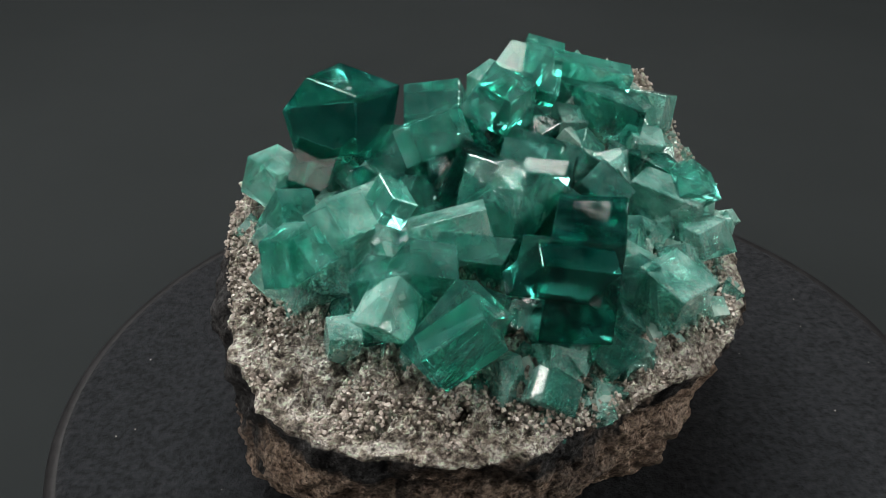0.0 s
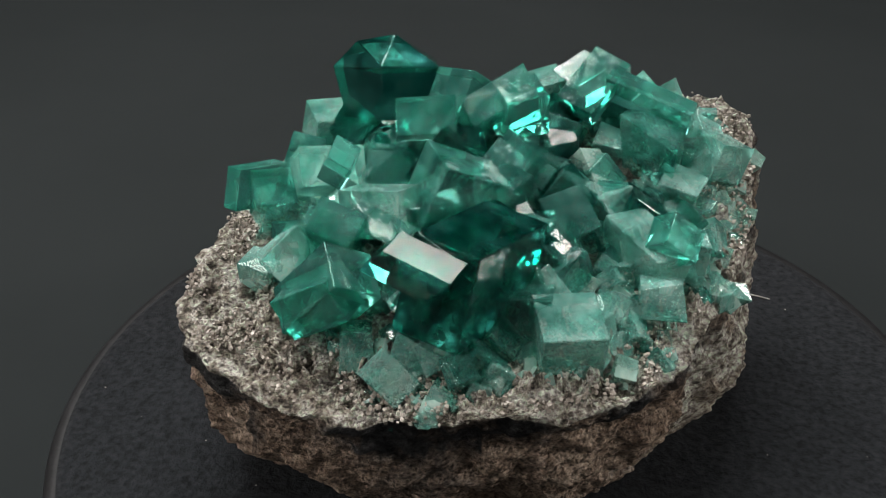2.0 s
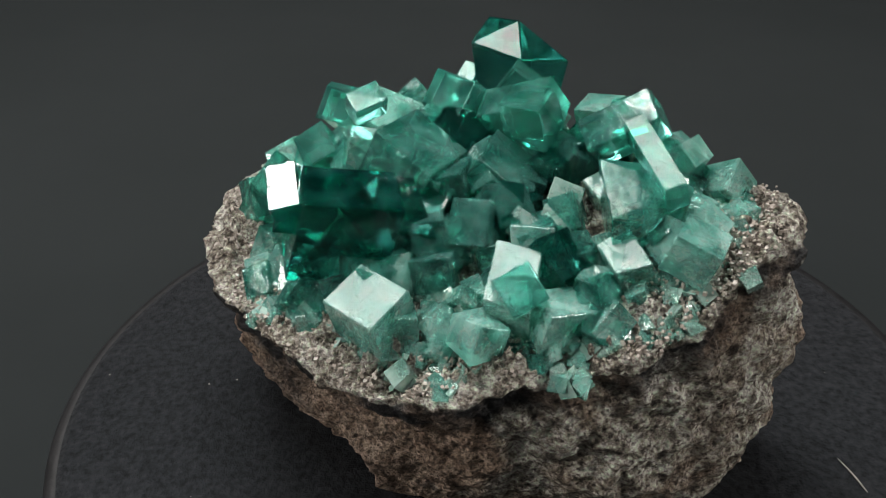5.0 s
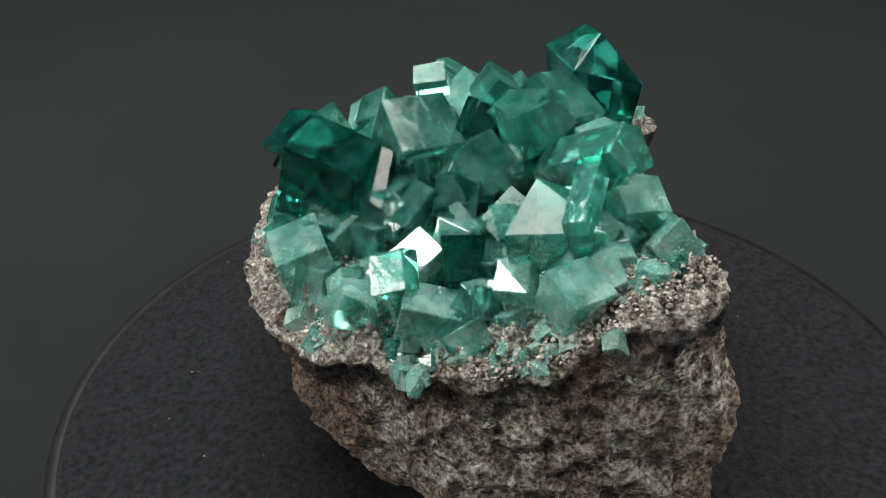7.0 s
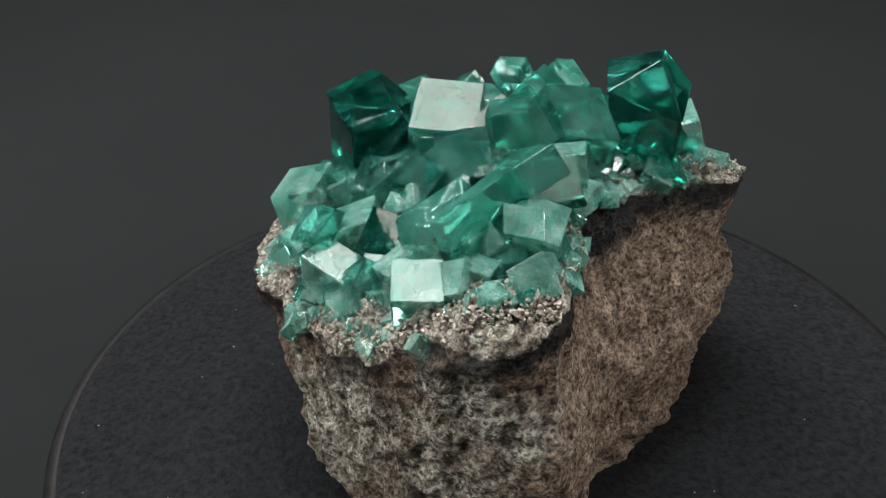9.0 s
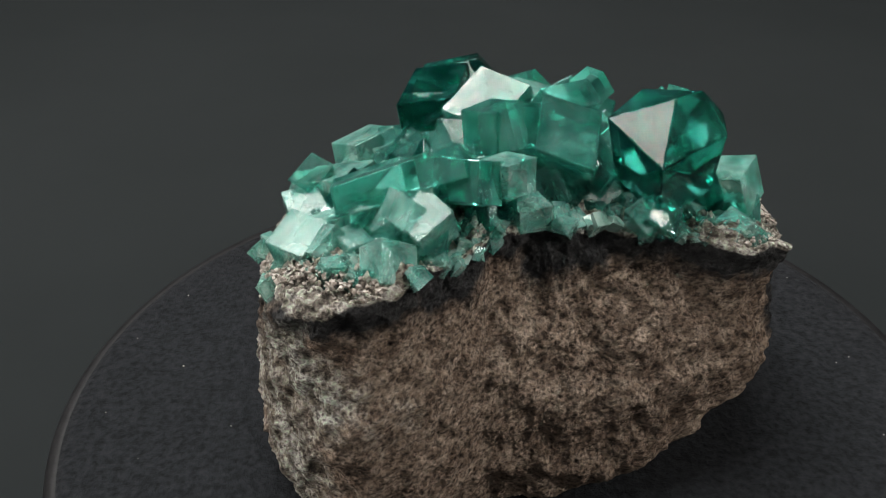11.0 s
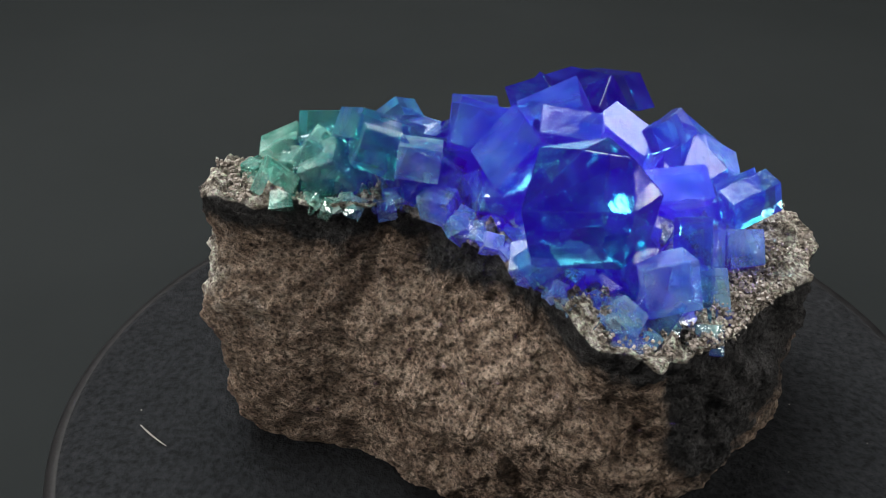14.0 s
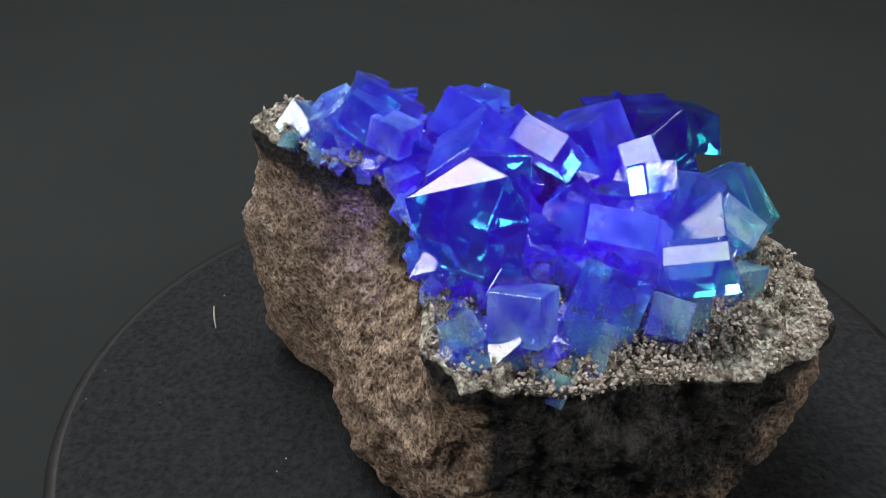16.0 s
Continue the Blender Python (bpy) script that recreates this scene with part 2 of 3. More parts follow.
RIM_LINE = ((0, 34, 47), (15, 35.3, 47.5), (30, 36.8, 51), (45, 39.5, 58), (52, 42, 60), (60, 41.8, 60), (65, 40, 60), (72, 28.5, 59.5), (85, 19, 59), (100, 14.5, 58.5), (120, 15.5, 58), (138, 17.5, 57), (150, 25, 55.5), (158, 36, 53.5), (165, 40, 52), (180, 40, 49.5), (197, 40.5, 49))
RIM_LINE_2 = ((213, 42.5, 47), (225, 46, 46.5), (235, 47.3, 45.5), (248, 46.8, 44.5), (257, 44.3, 44.8), (264, 42.8, 44), (278, 40, 43), (300, 37, 44.3), (315, 36.3, 44.3), (328, 36.3, 43.5), (338, 35, 45), (350, 34.3, 46.5))
WAIST_LINE = ((0, 32.5), (24, 37.5), (45, 41.5), (60, 42.5), (67, 42), (75, 35.5), (85, 27), (105, 25.5), (120, 26), (143, 31.5), (158, 37), (170, 39.5), (190, 41), (208, 43), (225, 45), (240, 46), (257, 42), (280, 35.5), (300, 32.8), (320, 32), (340, 32))
FOOT_LINE = ((0, 25.5), (20, 30.5), (40, 37), (55, 39), (64, 38), (75, 29.5), (88, 23.8), (100, 24), (113, 24.2), (131, 25), (148, 26.5), (164, 27.6), (180, 31), (205, 33), (221, 34), (240, 32), (257, 28.4), (280, 24.5), (300, 23.2), (317, 25), (340, 25))


def lerp_round(table, deg, col):
    deg %= 360
    rows = [*table, (table[0][0] + 360, *table[0][1:])]
    for a, b in zip(rows, rows[1:]):
        if a[0] <= deg <= b[0]:
            f = (deg - a[0]) / (b[0] - a[0])
            return (a[col] * (1 - f) + b[col] * f) / 1000
    return table[0][col] / 1000


RIM_ALL = RIM_LINE + RIM_LINE_2


def top_height(x, y):
    """Height of the rock under the crystals."""
    deg, r = math.degrees(math.atan2(y, x)), math.hypot(x, y)
    rr, rz = lerp_round(RIM_ALL, deg, 1), lerp_round(RIM_ALL, deg, 2)
    f = min(1.0, r / rr)
    crown = 0.0575 - 0.10 * max(0, -y - 0.005) - 0.03 * abs(x)
    return rz * f ** 1.5 + crown * (1 - f ** 1.5)


def rock_body():
    """The rock: a ringed body through foot, waist and rim, closed by the domed top, roughened by noise."""
    n = 640
    sides, top = 84, 70
    bm = bmesh.new()
    col = bm.loops.layers.float_color.new("zone")
    rings, zones = [], {}

    def add(p, zone):
        v = bm.verts.new(p)
        zones[v] = zone
        return v

    for k in range(sides + 1):
        f = k / sides
        ring = []
        for i in range(n):
            d = 360 * i / n
            c, s = math.cos(math.radians(d)), math.sin(math.radians(d))
            rf, rw, rr, rz = lerp_round(FOOT_LINE, d, 1), lerp_round(WAIST_LINE, d, 1), lerp_round(RIM_ALL, d, 1), lerp_round(RIM_ALL, d, 2)
            z = DISC_TOP + (rz - DISC_TOP) * f
            g = (z - DISC_TOP) / 0.019
            if g < 1:
                r = rf + (rw - rf) * (g * (2 - g)) ** 0.8
            else:
                h = (z - DISC_TOP - 0.019) / max(0.001, rz - DISC_TOP - 0.019)
                r = rw + (rr - rw) * h
            p = Vector((c * r, s * r, z))
            out = Vector((c, s, 0))
            a = noise.fractal(p * 75, 1.0, 2.0, 4) * 0.0018 + noise.fractal(p * 330 + Vector((7, 3, 1)), 0.8, 2.1, 5) * 0.0010
            crag = abs(noise.noise(p * 120 + Vector((3, 9, 4)))) * 0.0020 + abs(noise.noise(p * 48 + Vector((1, 5, 2)))) * 0.0034 - 0.0012
            crag += max(0.0, noise.noise(Vector((p.x * 420, p.y * 420, p.z * 800))) - 0.12) * 0.0007
            p += out * (a - crag + 0.0005)
            p.z += (noise.noise(p * 260) * 0.0012 + noise.noise(p * 110) * 0.0018) * f ** 3
            p.z = max(p.z, DISC_TOP + (0.0 if k == 0 else 0.0003 * k))
            band = 0.0
            if 55 < d < 250:
                band = max(0.0, min(1.0, 1.15 - (rz - z) / 0.0075))
            elif d > 250 or d < 25:
                # this side's dark band is part rind, part lip shadow put into the colour
                band = max(0.0, min(0.65, 1.0 - (rz - z) / (0.024 if 200 < d < 296 else 0.012))) * (0.85 + 0.5 * noise.noise(Vector((c * 3, s * 3, 0))))
            else:
                band = max(0.0, min(0.6, 1.0 - (rz - z) / 0.014))
            whole = max(0.0, min(1.0, (d - 160) / 14)) * max(0.0, min(1.0, (242 - d) / 26))
            band = max(band, whole * (1.25 - (rz - z) / 0.034))
            light = max(0.0, min(1.0, 1.0 - (rz - z) / 0.0011))
            light = max(light, 0.64 * max(0.0, min(1.0, 1.5 - abs((d - 22 + 180) % 360 - 180) / 42)) * min(1.0, 0.35 + (rz - z) / 0.012))
            ring.append(add(p, (light, band, 0)))
        rings.append(ring)
    for k in range(1, top):
        f = 1 - k / top
        ring = []
        for i in range(n):
            d = 360 * i / n
            c, s = math.cos(math.radians(d)), math.sin(math.radians(d))
            r = lerp_round(RIM_ALL, d, 1) * f
            x, y = c * r, s * r
            p = Vector((x, y, top_height(x, y)))
            fade = min(1, k / 4)
            p.z += fade * (noise.fractal(p * 150, 0.9, 2.0, 4) * 0.0026 + noise.fractal(p * 700, 0.6, 2.0, 3) * 0.0018 + abs(noise.noise(p * 380)) * 0.0016)
            ring.append(add(p, (1, 0, 0)))
        rings.append(ring)
    tip = add((0, 0, top_height(0, 0)), (1, 0, 0))
    for a, b in zip(rings, rings[1:]):
        for i in range(n):
            bm.faces.new((a[i], a[(i + 1) % n], b[(i + 1) % n], b[i]))
    for i in range(n):
        bm.faces.new((rings[-1][i], rings[-1][(i + 1) % n], tip))
    bm.faces.new(rings[0][::-1])
    for f in bm.faces:
        for lp in f.loops:
            lp[col] = (*zones[lp.vert], 1)
    return bm


part("rock_matrix", rock_body(), ROCK, specimen, "rough brown rock with a grey sugary top, black rind and painted lip shadow", True)


def crystal(x, y, z, qw, qx, qy, qz, a, b, c, kind="mid", twin=False):
    """One cubic crystal: centre, turn and edge lengths in mm; edges softened, faces slightly stepped."""
    bm = bmesh.new()
    bmesh.ops.create_cube(bm, size=1, matrix=Matrix.Diagonal((a / 1000, b / 1000, c / 1000, 1)))
    small = min(a, b, c) / 1000
    rng = random.Random(int(abs(x * 971 + y * 613 + z * 77) * 10))
    for v in bm.verts:
        v.co += Vector((rng.uniform(-1, 1), rng.uniform(-1, 1), rng.uniform(-1, 1))) * small * (0.11 if kind in ("pale", "clear") and small < 0.0055 else 0.03)
    bmesh.ops.bevel(bm, geom=bm.edges[:], offset=small * 0.024, segments=1, affect="EDGES")
    ob = part("crystal", bm, FLUORITE[kind], specimen)
    ob.location = (x / 1000, y / 1000, z / 1000)
    ob.rotation_mode = "QUATERNION"
    ob.rotation_quaternion = (qw, qx, qy, qz)
    if kind in ("dark", "mid") and small > 0.0055 and not twin:
        for i in range(rng.choice((1, 1, 2))):
            way = Vector((rng.uniform(-1, 1), rng.uniform(-1, 1), rng.uniform(-0.4, 1))).normalized()
            spot = Vector((x, y, z)) + way * small * 1000 * 0.55
            q = Euler((rng.uniform(0, 6), rng.uniform(0, 6), rng.uniform(0, 6))).to_quaternion()
            edge = small * 1000 * rng.uniform(0.35, 0.6)
            crystal(*spot, *q, edge, edge * rng.uniform(0.8, 1.1), edge, kind, True)
    return ob


def gem(corners, depth, kind):
    """A larger crystal with cut-off corners: its upper corners in mm, and how deep it reaches into the cluster."""
    bm = bmesh.new()
    pts = [Vector(c) / 1000 for c in corners]
    mid = sum(pts, Vector()) / len(pts)
    for p in pts:
        bm.verts.new(p - mid)
        bm.verts.new((p - mid) * 0.82 - Vector((0, 0, depth / 1000)))
    bmesh.ops.convex_hull(bm, input=bm.verts[:])
    bmesh.ops.dissolve_limit(bm, angle_limit=0.25, verts=bm.verts[:], edges=bm.edges[:])
    bmesh.ops.bevel(bm, geom=bm.edges[:], offset=0.00014, segments=1, affect="EDGES")
    ob = part("crystal", bm, FLUORITE[kind], specimen)
    ob.location = mid
    return ob


def block(corner, u, v, w, kind):
    """One larger crystal grown askew: a corner and its three edges, in mm."""
    bm = bmesh.new()
    o, u, v, w = (Vector(a) / 1000 for a in (corner, u, v, w))
    mid = o + (u + v + w) / 2
    if u.cross(v).dot(w) < 0:
        u, v = v, u
    vs = [bm.verts.new(o + u * i + v * j + w * k - mid) for k in (0, 1) for j in (0, 1) for i in (0, 1)]
    for f in ((0, 2, 3, 1), (4, 5, 7, 6), (0, 1, 5, 4), (2, 6, 7, 3), (0, 4, 6, 2), (1, 3, 7, 5)):
        bm.faces.new([vs[i] for i in f])
    small = min(u.length, v.length, w.length)
    bmesh.ops.bevel(bm, geom=bm.edges[:], offset=small * 0.018, segments=1, affect="EDGES")
    ob = part("crystal", bm, FLUORITE[kind], specimen)
    ob.location = mid
    return ob


block((4.2, -28.3, 64.0), (9.1, 0.4, -1.0), (2.5, 12.8, -0.9), (-1.4, -3.7, -12.3), "dark")
block((-5.9, -1.0, 68.6), (5.5, 8.2, 3.7), (3.5, -2.2, -2.6), (-1.7, 3.5, -5.2), "mid")
gem(((-20.2, 15.0, 66.2), (-30.2, 6.4, 66.9), (-30.6, 1.5, 67.8), (-27.0, 3.4, 72.0), (-22.6, 7.2, 72.6), (-19.6, -0.8, 70.6), (-14.0, 6.0, 69.4)), 9.0, "dark")
block((2.5, -17.7, 67.5), (-7.5, 6.6, -0.6), (6.2, 6.5, -4.4), (-2.2, -3.3, -8.1), "mid")
gem(((13.4, 10.4, 66.2), (22.7, 9.8, 62.5), (22.2, 14.6, 61.1), (19.1, 21.7, 63.8), (12.0, 18.0, 64.0)), 8.0, "mid")
block((4.5, -27.9, 64.2), (-2.9, 5.6, -2.9), (7.3, -1.1, -1.9), (-1.9, -3.7, -5.1), "dark")
block((6.1, -17.8, 63.0), (1.1, 4.6, -0.8), (8.0, 2.0, -4.8), (-3.1, -0.2, -5.3), "dark")
block((5.5, 19.0, 72.1), (-1.8, -8.9, -4.9), (-0.9, 2.7, -3.2), (5.7, -0.1, -1.8), "mid")
block((-5.7, -2.6, 70.0), (-7.1, -4.4, -0.4), (-2.2, 2.7, -2.6), (1.9, -2.7, -4.3), "mid")
block((-13.8, -34.6, 53.3), (6.9, 2.9, 7.9), (4.5, -4.0, -2.9), (2.5, 5.9, -4.3), "mid")
block((-3.1, -16.1, 62.9), (0.1, -4.9, 1.3), (-10.0, -0.0, -2.7), (1.6, -1.6, -6.1), "pale")
block((-4.7, -31.3, 58.6), (0.8, -4.8, -0.1), (-7.3, -2.1, -4.4), (2.9, 0.6, -5.1), "mid")
block((-28.6, 2.9, 63.4), (-2.3, -3.4, -5.5), (-2.0, 3.6, -5.2), (5.6, -0.1, -2.3), "dark")
block((1.1, 7.8, 71.0), (-4.1, -4.8, -0.4), (-0.5, 1.5, -6.6), (4.4, -3.7, -1.2), "mid")
block((16.7, -21.4, 55.5), (6.0, 5.6, -0.8), (-1.3, 1.9, -7.9), (4.7, -5.4, -2.1), "pale")
block((19.5, -21.4, 55.5), (-2.5, 6.8, -1.4), (1.0, -0.8, -8.5), (-6.7, -2.6, -0.6), "mid")
block((18.4, -3.8, 58.4), (3.3, 5.2, -0.4), (9.1, -3.5, -2.7), (-1.8, 0.6, -6.8), "pale")
block((12.0, -28.5, 62.4), (-9.2, -0.4, 1.8), (-4.2, 0.6, -4.5), (0.1, -4.1, -0.6), "dark")
block((12.7, -20.0, 64.4), (-1.0, -3.5, -2.6), (2.2, 3.0, -4.6), (-4.5, 1.9, -0.9), "dark")
block((21.7, 19.4, 66.3), (-12.6, -1.8, 3.8), (-0.7, 1.1, -3.7), (0.1, -2.8, -0.9), "mid")
block((27.3, -1.7, 60.6), (3.5, 2.0, -3.4), (-3.1, 0.4, -2.0), (0.7, -4.5, -2.0), "mid")
block((27.2, 16.8, 62.1), (3.0, 4.9, -2.2), (-5.2, 3.4, -0.1), (-1.0, -1.7, -5.2), "pale")
block((9.8, 20.6, 67.3), (4.2, 3.2, -2.4), (-0.7, -3.0, -5.3), (-3.6, 3.6, -1.6), "pale")
block((-0.5, 18.1, 68.5), (-3.8, -4.3, -0.9), (0.0, 1.0, -4.5), (3.8, -3.2, -0.7), "pale")
block((-5.6, 2.7, 71.7), (-7.9, 2.6, -1.8), (1.3, 6.6, -5.3), (-0.2, -4.8, -6.0), "mid")
block((-26.8, -22.8, 61.7), (2.2, 5.8, -1.6), (-3.5, 1.7, -3.4), (2.7, -2.1, -3.9), "mid")
block((-32.7, 6.6, 60.3), (-3.5, -5.7, 0.9), (-1.9, 0.4, -6.0), (4.7, -3.1, -1.7), "pale")
block((-17.4, -9.0, 62.1), (-6.2, -7.0, 1.2), (-3.2, 1.3, -3.3), (2.9, -3.3, -4.2), "pale")
block((-26.0, -16.1, 60.1), (-2.0, -7.4, 1.6), (0.4, -2.4, -5.4), (-3.2, 0.8, -0.6), "mid")
block((14.1, 21.0, 67.5), (-3.2, 3.8, -0.2), (1.3, 2.0, -2.8), (-2.9, -2.6, -3.2), "pale")
block((25.1, 17.2, 60.2), (-4.4, 5.7, 3.0), (2.9, 2.8, -2.4), (-3.3, -0.3, -4.3), "pale")
block((3.0, 20.5, 70.6), (5.6, -2.6, -0.8), (-3.2, -4.5, -2.5), (0.4, 2.5, -5.0), "mid")
block((-8.6, -21.7, 61.6), (9.4, -0.9, -0.9), (-1.9, -2.0, -2.6), (0.1, 4.3, -3.4), "mid")

crystal(29.0, 26.2, 55.6, 0.92, 0.2, 0.3, 0.1, 2.4, 2.2, 3.0, "clear")

# the rest of the grown crystals
crystal(-13.1, -2.2, 57.1, 0.056, -0.953, -0.291, 0.059, 12.6, 11.0, 3.3, "dark")
crystal(10.8, -1.4, 56.4, 0.012, -0.890, 0.456, 0.006, 8.5, 7.4, 7.0, "dark")
crystal(3.2, -3.1, 54.2, 0.129, -0.972, 0.190, 0.042, 4.3, 5.0, 7.2, "pale")
crystal(29.5, -4.9, 47.2, 0.395, -0.413, 0.817, -0.079, 3.7, 4.0, 3.7, "pale")
crystal(26.7, 1.8, 46.3, 0.347, -0.406, 0.845, -0.039, 4.8, 4.6, 4.2, "pale")
crystal(18.3, 9.9, 53.1, 0.415, -0.254, 0.873, 0.026, 7.3, 3.5, 5.8, "pale")
crystal(7.5, 5.9, 52.4, 0.920, -0.091, 0.298, -0.237, 7.0, 4.1, 17.8, "clear")
crystal(5.5, -2.1, 56.2, 0.468, -0.237, 0.844, -0.115, 11.3, 5.1, 5.8, "mid")
crystal(-14.9, -17.9, 63.7, 0.275, 0.203, -0.939, -0.029, 3.8, 5.3, 4.1, "mid")
crystal(-15.1, -29.7, 55.3, 0.375, -0.462, 0.797, -0.103, 6.1, 5.2, 5.3, "pale")
crystal(9.6, 2.1, 52.2, 0.327, -0.715, -0.487, 0.379, 9.3, 6.2, 8.7, "clear")
crystal(17.4, 5.6, 49.5, 0.162, 0.058, 0.467, -0.868, 6.7, 6.2, 7.9, "pale")
crystal(25.7, 4.5, 49.9, 0.238, 0.019, 0.965, -0.107, 5.2, 6.7, 5.2, "pale")
crystal(15.3, -14.3, 46.4, 0.063, -0.022, 0.997, -0.045, 6.2, 7.5, 5.8, "mid")
crystal(-30.5, -7.6, 52.9, 0.790, 0.067, 0.319, -0.519, 7.6, 5.2, 13.6, "mid")
crystal(-10.9, -24.7, 57.6, 0.208, 0.084, -0.943, -0.244, 6.3, 5.2, 7.0, "mid")
crystal(-21.2, -28.9, 50.0, 0.109, 0.120, -0.985, -0.062, 4.4, 4.9, 5.7, "pale")
crystal(-17.9, 3.1, 51.8, 0.589, -0.241, 0.760, -0.131, 8.0, 7.6, 7.8, "dark")
crystal(-25.7, 2.1, 50.2, 0.010, 0.963, 0.268, -0.004, 5.3, 5.2, 7.6, "pale")
crystal(-14.6, -25.3, 53.7, 0.422, -0.438, 0.383, -0.695, 8.0, 8.4, 8.2, "mid")
crystal(-21.7, -12.2, 47.3, 0.152, -0.885, -0.148, 0.414, 6.0, 4.7, 5.7, "pale")
crystal(-15.6, -15.5, 53.0, 0.214, -0.877, -0.151, 0.404, 8.6, 7.1, 8.4, "pale")
crystal(-17.2, -7.0, 51.8, 0.180, -0.875, -0.248, 0.375, 5.6, 5.6, 6.8, "pale")
crystal(-25.6, -5.7, 48.4, 0.094, -0.916, -0.249, 0.302, 4.8, 4.8, 3.9, "pale")
crystal(-22.4, -19.9, 47.8, 0.076, -0.905, -0.229, 0.350, 4.2, 3.7, 3.7, "pale")
crystal(-27.8, -10.5, 49.6, 0.026, -0.449, -0.872, 0.191, 9.4, 4.8, 6.4, "mid")
crystal(-23.1, -0.2, 51.9, 0.121, 0.364, 0.886, -0.260, 7.2, 6.9, 5.7, "pale")
crystal(-18.2, -23.4, 49.7, 0.599, -0.107, -0.275, 0.745, 5.1, 3.8, 4.2, "pale")
crystal(-31.9, -6.7, 49.2, 0.113, -0.900, 0.271, 0.322, 8.2, 5.9, 8.1, "pale")
crystal(-29.8, -16.4, 52.1, 0.118, -0.912, 0.207, 0.334, 5.8, 5.2, 4.8, "pale")
crystal(-36.7, -0.8, 48.5, 0.211, -0.888, 0.223, 0.343, 5.2, 4.2, 3.7, "pale")
crystal(12.6, 0.6, 53.4, 0.242, -0.955, 0.014, 0.172, 5.0, 5.0, 6.3, "mid")
crystal(22.6, 12.3, 55.8, 0.153, -0.961, -0.090, 0.214, 5.8, 4.9, 5.3, "pale")
crystal(28.0, 1.9, 51.8, 0.067, 0.547, 0.824, -0.130, 7.5, 5.6, 5.9, "pale")
crystal(28.8, -8.1, 51.3, 0.140, 0.521, 0.839, -0.064, 4.9, 5.4, 4.3, "pale")
crystal(21.6, -10.5, 46.1, 0.070, 0.451, 0.886, -0.080, 4.1, 4.1, 8.8, "mid")
crystal(-8.5, -34.3, 42.7, 0.118, 0.483, 0.843, -0.205, 4.8, 4.0, 4.2, "pale")
crystal(3.2, -35.6, 41.9, 0.104, 0.489, 0.845, -0.188, 4.2, 4.2, 4.2, "pale")
crystal(-17.8, -26.2, 43.0, 0.068, 0.398, 0.877, -0.260, 4.1, 3.8, 3.6, "pale")
crystal(-24.5, -18.5, 51.5, 0.92, 0.2, 0.25, 0.2, 8, 7, 8, "pale")

# smaller crystals that fill the gaps and fringe the cluster
fill = random.Random(11)
EXTENT = ((0, 0.97), (40, 0.92), (60, 0.88), (75, 1.06), (150, 1.05), (165, 0.92), (185, 0.84), (215, 0.74), (240, 0.70), (258, 0.80), (272, 0.93), (290, 0.96), (312, 0.94), (340, 0.96))


def reach(deg):
    return lerp_round(EXTENT, deg, 1) * 1000


def scatter(count, low, high, inner, outer, lift, kinds):
    made = 0
    while made < count:
        x, y = fill.uniform(-0.048, 0.045), fill.uniform(-0.05, 0.042)
        deg = math.degrees(math.atan2(y, x))
        f = math.hypot(x, y) / (lerp_round(RIM_ALL, deg, 1) * reach(deg))
        if not inner < f < outer:
            continue
        q = Euler((fill.uniform(-0.9, 0.9), fill.uniform(-0.9, 0.9), fill.uniform(0, 6.3))).to_quaternion()
        s = fill.uniform(low, high) * (1.12 - 0.35 * f)
        stretch = fill.uniform(0.8, 1.3)
        crystal(x * 1000, y * 1000, top_height(x, y) * 1000 + s * lift, *q, s, s * fill.uniform(0.8, 1.1), s * stretch, fill.choice(kinds))
        made += 1


scatter(40, 5.0, 7.5, 0.0, 0.66, 0.45, ["mid", "mid", "mid", "dark"])
scatter(56, 4.0, 6.4, 0.45, 0.94, 0.28, ["mid", "pale", "pale"])
scatter(90, 2.2, 4.2, 0.2, 0.8, 0.7, ["pale", "mid", "mid"])
scatter(190, 1.9, 3.8, 0.6, 0.965, 0.16, ["pale", "pale", "mid", "clear"])


def grains(count):
    """Sugary quartz grains on the rock's top and lip."""
    pick = random.Random(23)
    verts, faces = [], []
    while len(faces) < count * 6:
        d = pick.uniform(0, 360)
        f = math.sqrt(pick.uniform(0.42, 0.995))
        r = lerp_round(RIM_ALL, d, 1) * f
        x, y = r * math.cos(math.radians(d)), r * math.sin(math.radians(d))
        if noise.noise(Vector((x, y, 0)) * 130) < -0.12 or 72 < d < 156:
            continue
        s = pick.uniform(0.16, 0.46) / 1000
        m = Matrix.Translation((x, y, top_height(x, y) + pick.uniform(-0.2, 1.3) / 1000)) @ Euler((pick.uniform(0, 6), pick.uniform(0, 6), pick.uniform(0, 6))).to_matrix().to_4x4()
        n = len(verts)
        for k in range(8):
            verts.append(m @ ((Vector((k & 1, k >> 1 & 1, k >> 2 & 1)) - Vector((0.5, 0.5, 0.5))) * s * pick.uniform(0.8, 1.3)))
        faces += [tuple(n + i for i in q) for q in ((0, 2, 3, 1), (4, 5, 7, 6), (0, 1, 5, 4), (2, 6, 7, 3), (0, 4, 6, 2), (1, 3, 7, 5))]
    me = bpy.data.meshes.new("sugary_crust")
    me.from_pydata(verts, [], faces)
    me.materials.append(GRAIN)
    ob = new("sugary_crust", me)
    ob.parent = specimen
    return ob


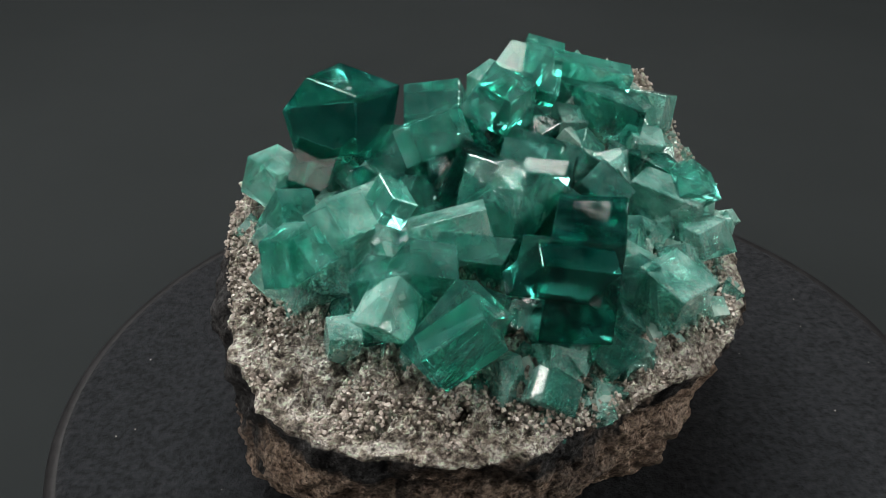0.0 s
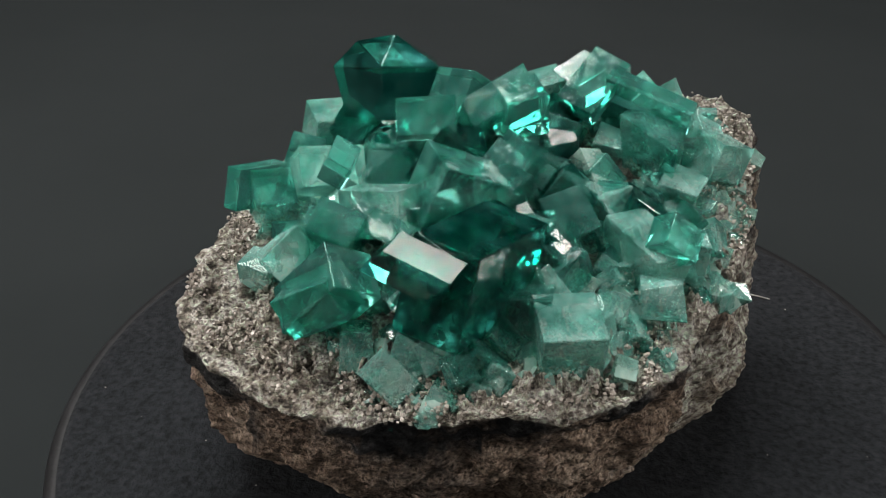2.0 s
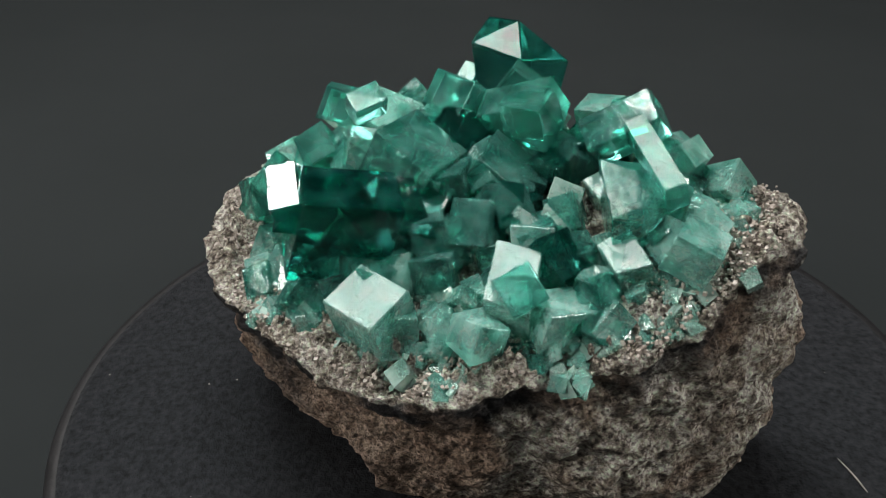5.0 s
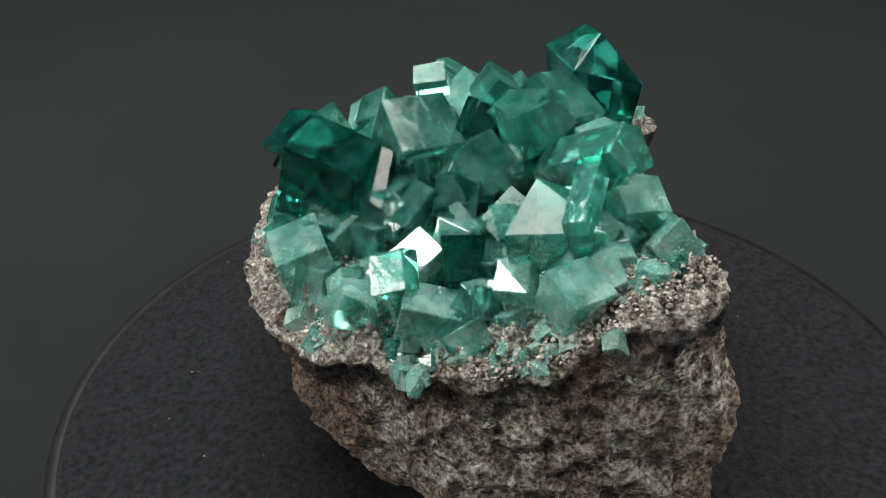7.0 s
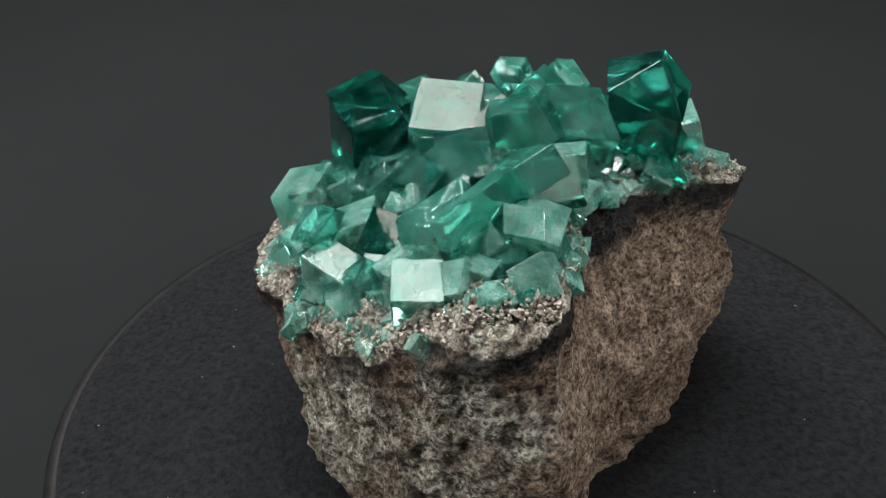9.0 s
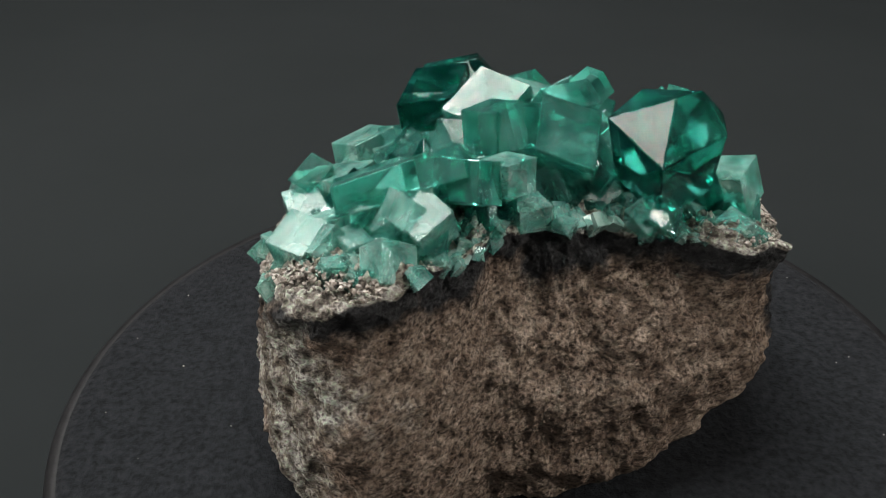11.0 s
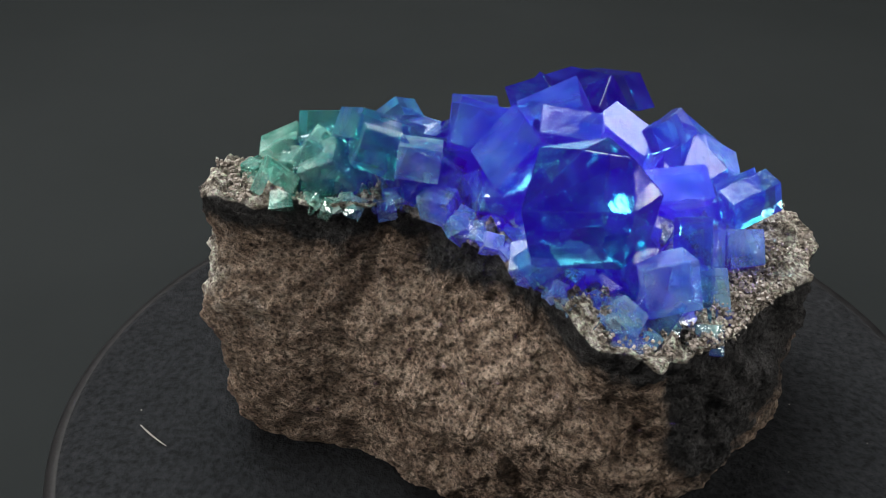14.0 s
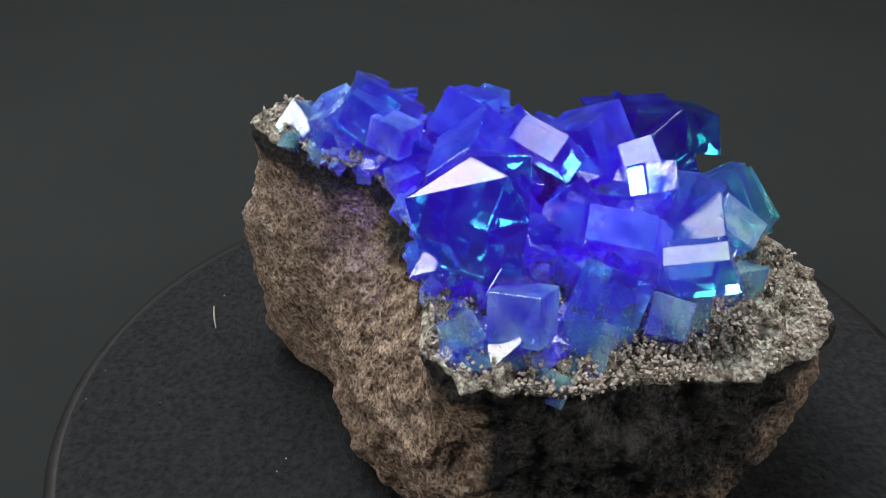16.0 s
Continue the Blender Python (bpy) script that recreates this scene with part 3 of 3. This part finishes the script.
def druse(count, inner, outer, low, high):
    """The finest crystals, grown together into a crust round the cluster."""
    bm = bmesh.new()
    made = 0
    while made < count:
        x, y = fill.uniform(-0.048, 0.045), fill.uniform(-0.05, 0.042)
        deg = math.degrees(math.atan2(y, x))
        f = math.hypot(x, y) / (lerp_round(RIM_ALL, deg, 1) * reach(deg))
        if not inner < f < outer + 0.12 * noise.noise(Vector((x, y, 0)) * 150):
            continue
        s = fill.uniform(low, high) / 1000
        turn = Euler((fill.uniform(-1, 1), fill.uniform(-1, 1), fill.uniform(0, 6.3))).to_matrix().to_4x4()
        got = bmesh.ops.create_cube(bm, size=s, matrix=Matrix.Translation((x, y, top_height(x, y) - s * 0.08)) @ turn)
        for v in got["verts"]:
            v.co += Vector((fill.uniform(-1, 1), fill.uniform(-1, 1), fill.uniform(-1, 1))) * s * 0.24
        made += 1
    return bm


tagged(grains(7000), "crust of sugary beige quartz grains", kind="stuff")
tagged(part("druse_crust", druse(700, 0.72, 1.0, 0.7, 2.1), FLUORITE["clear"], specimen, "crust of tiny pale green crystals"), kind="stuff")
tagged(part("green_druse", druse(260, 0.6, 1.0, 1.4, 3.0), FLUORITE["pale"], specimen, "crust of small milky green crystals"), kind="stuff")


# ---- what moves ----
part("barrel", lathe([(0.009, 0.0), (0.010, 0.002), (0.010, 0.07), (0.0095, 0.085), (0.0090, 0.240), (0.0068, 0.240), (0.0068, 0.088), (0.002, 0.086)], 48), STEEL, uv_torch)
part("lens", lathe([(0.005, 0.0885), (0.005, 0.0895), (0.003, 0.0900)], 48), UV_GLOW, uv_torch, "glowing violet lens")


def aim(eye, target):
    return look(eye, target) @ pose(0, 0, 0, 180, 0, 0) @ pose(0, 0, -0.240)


def motions():
    turning = [(i / 2, pose(0, 0, 0, 0, 0, TURN * i / 2)) for i in range(33)]
    for thing in (turntable, specimen, lint):
        walk(thing, turning)
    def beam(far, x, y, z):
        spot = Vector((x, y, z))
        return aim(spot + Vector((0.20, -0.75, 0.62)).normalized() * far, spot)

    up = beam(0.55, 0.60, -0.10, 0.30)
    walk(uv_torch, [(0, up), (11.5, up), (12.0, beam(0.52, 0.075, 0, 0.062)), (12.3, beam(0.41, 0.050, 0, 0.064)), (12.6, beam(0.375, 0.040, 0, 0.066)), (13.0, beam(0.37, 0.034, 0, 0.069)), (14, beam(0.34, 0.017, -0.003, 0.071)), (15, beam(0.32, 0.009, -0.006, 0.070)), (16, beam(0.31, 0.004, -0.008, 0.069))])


motions()
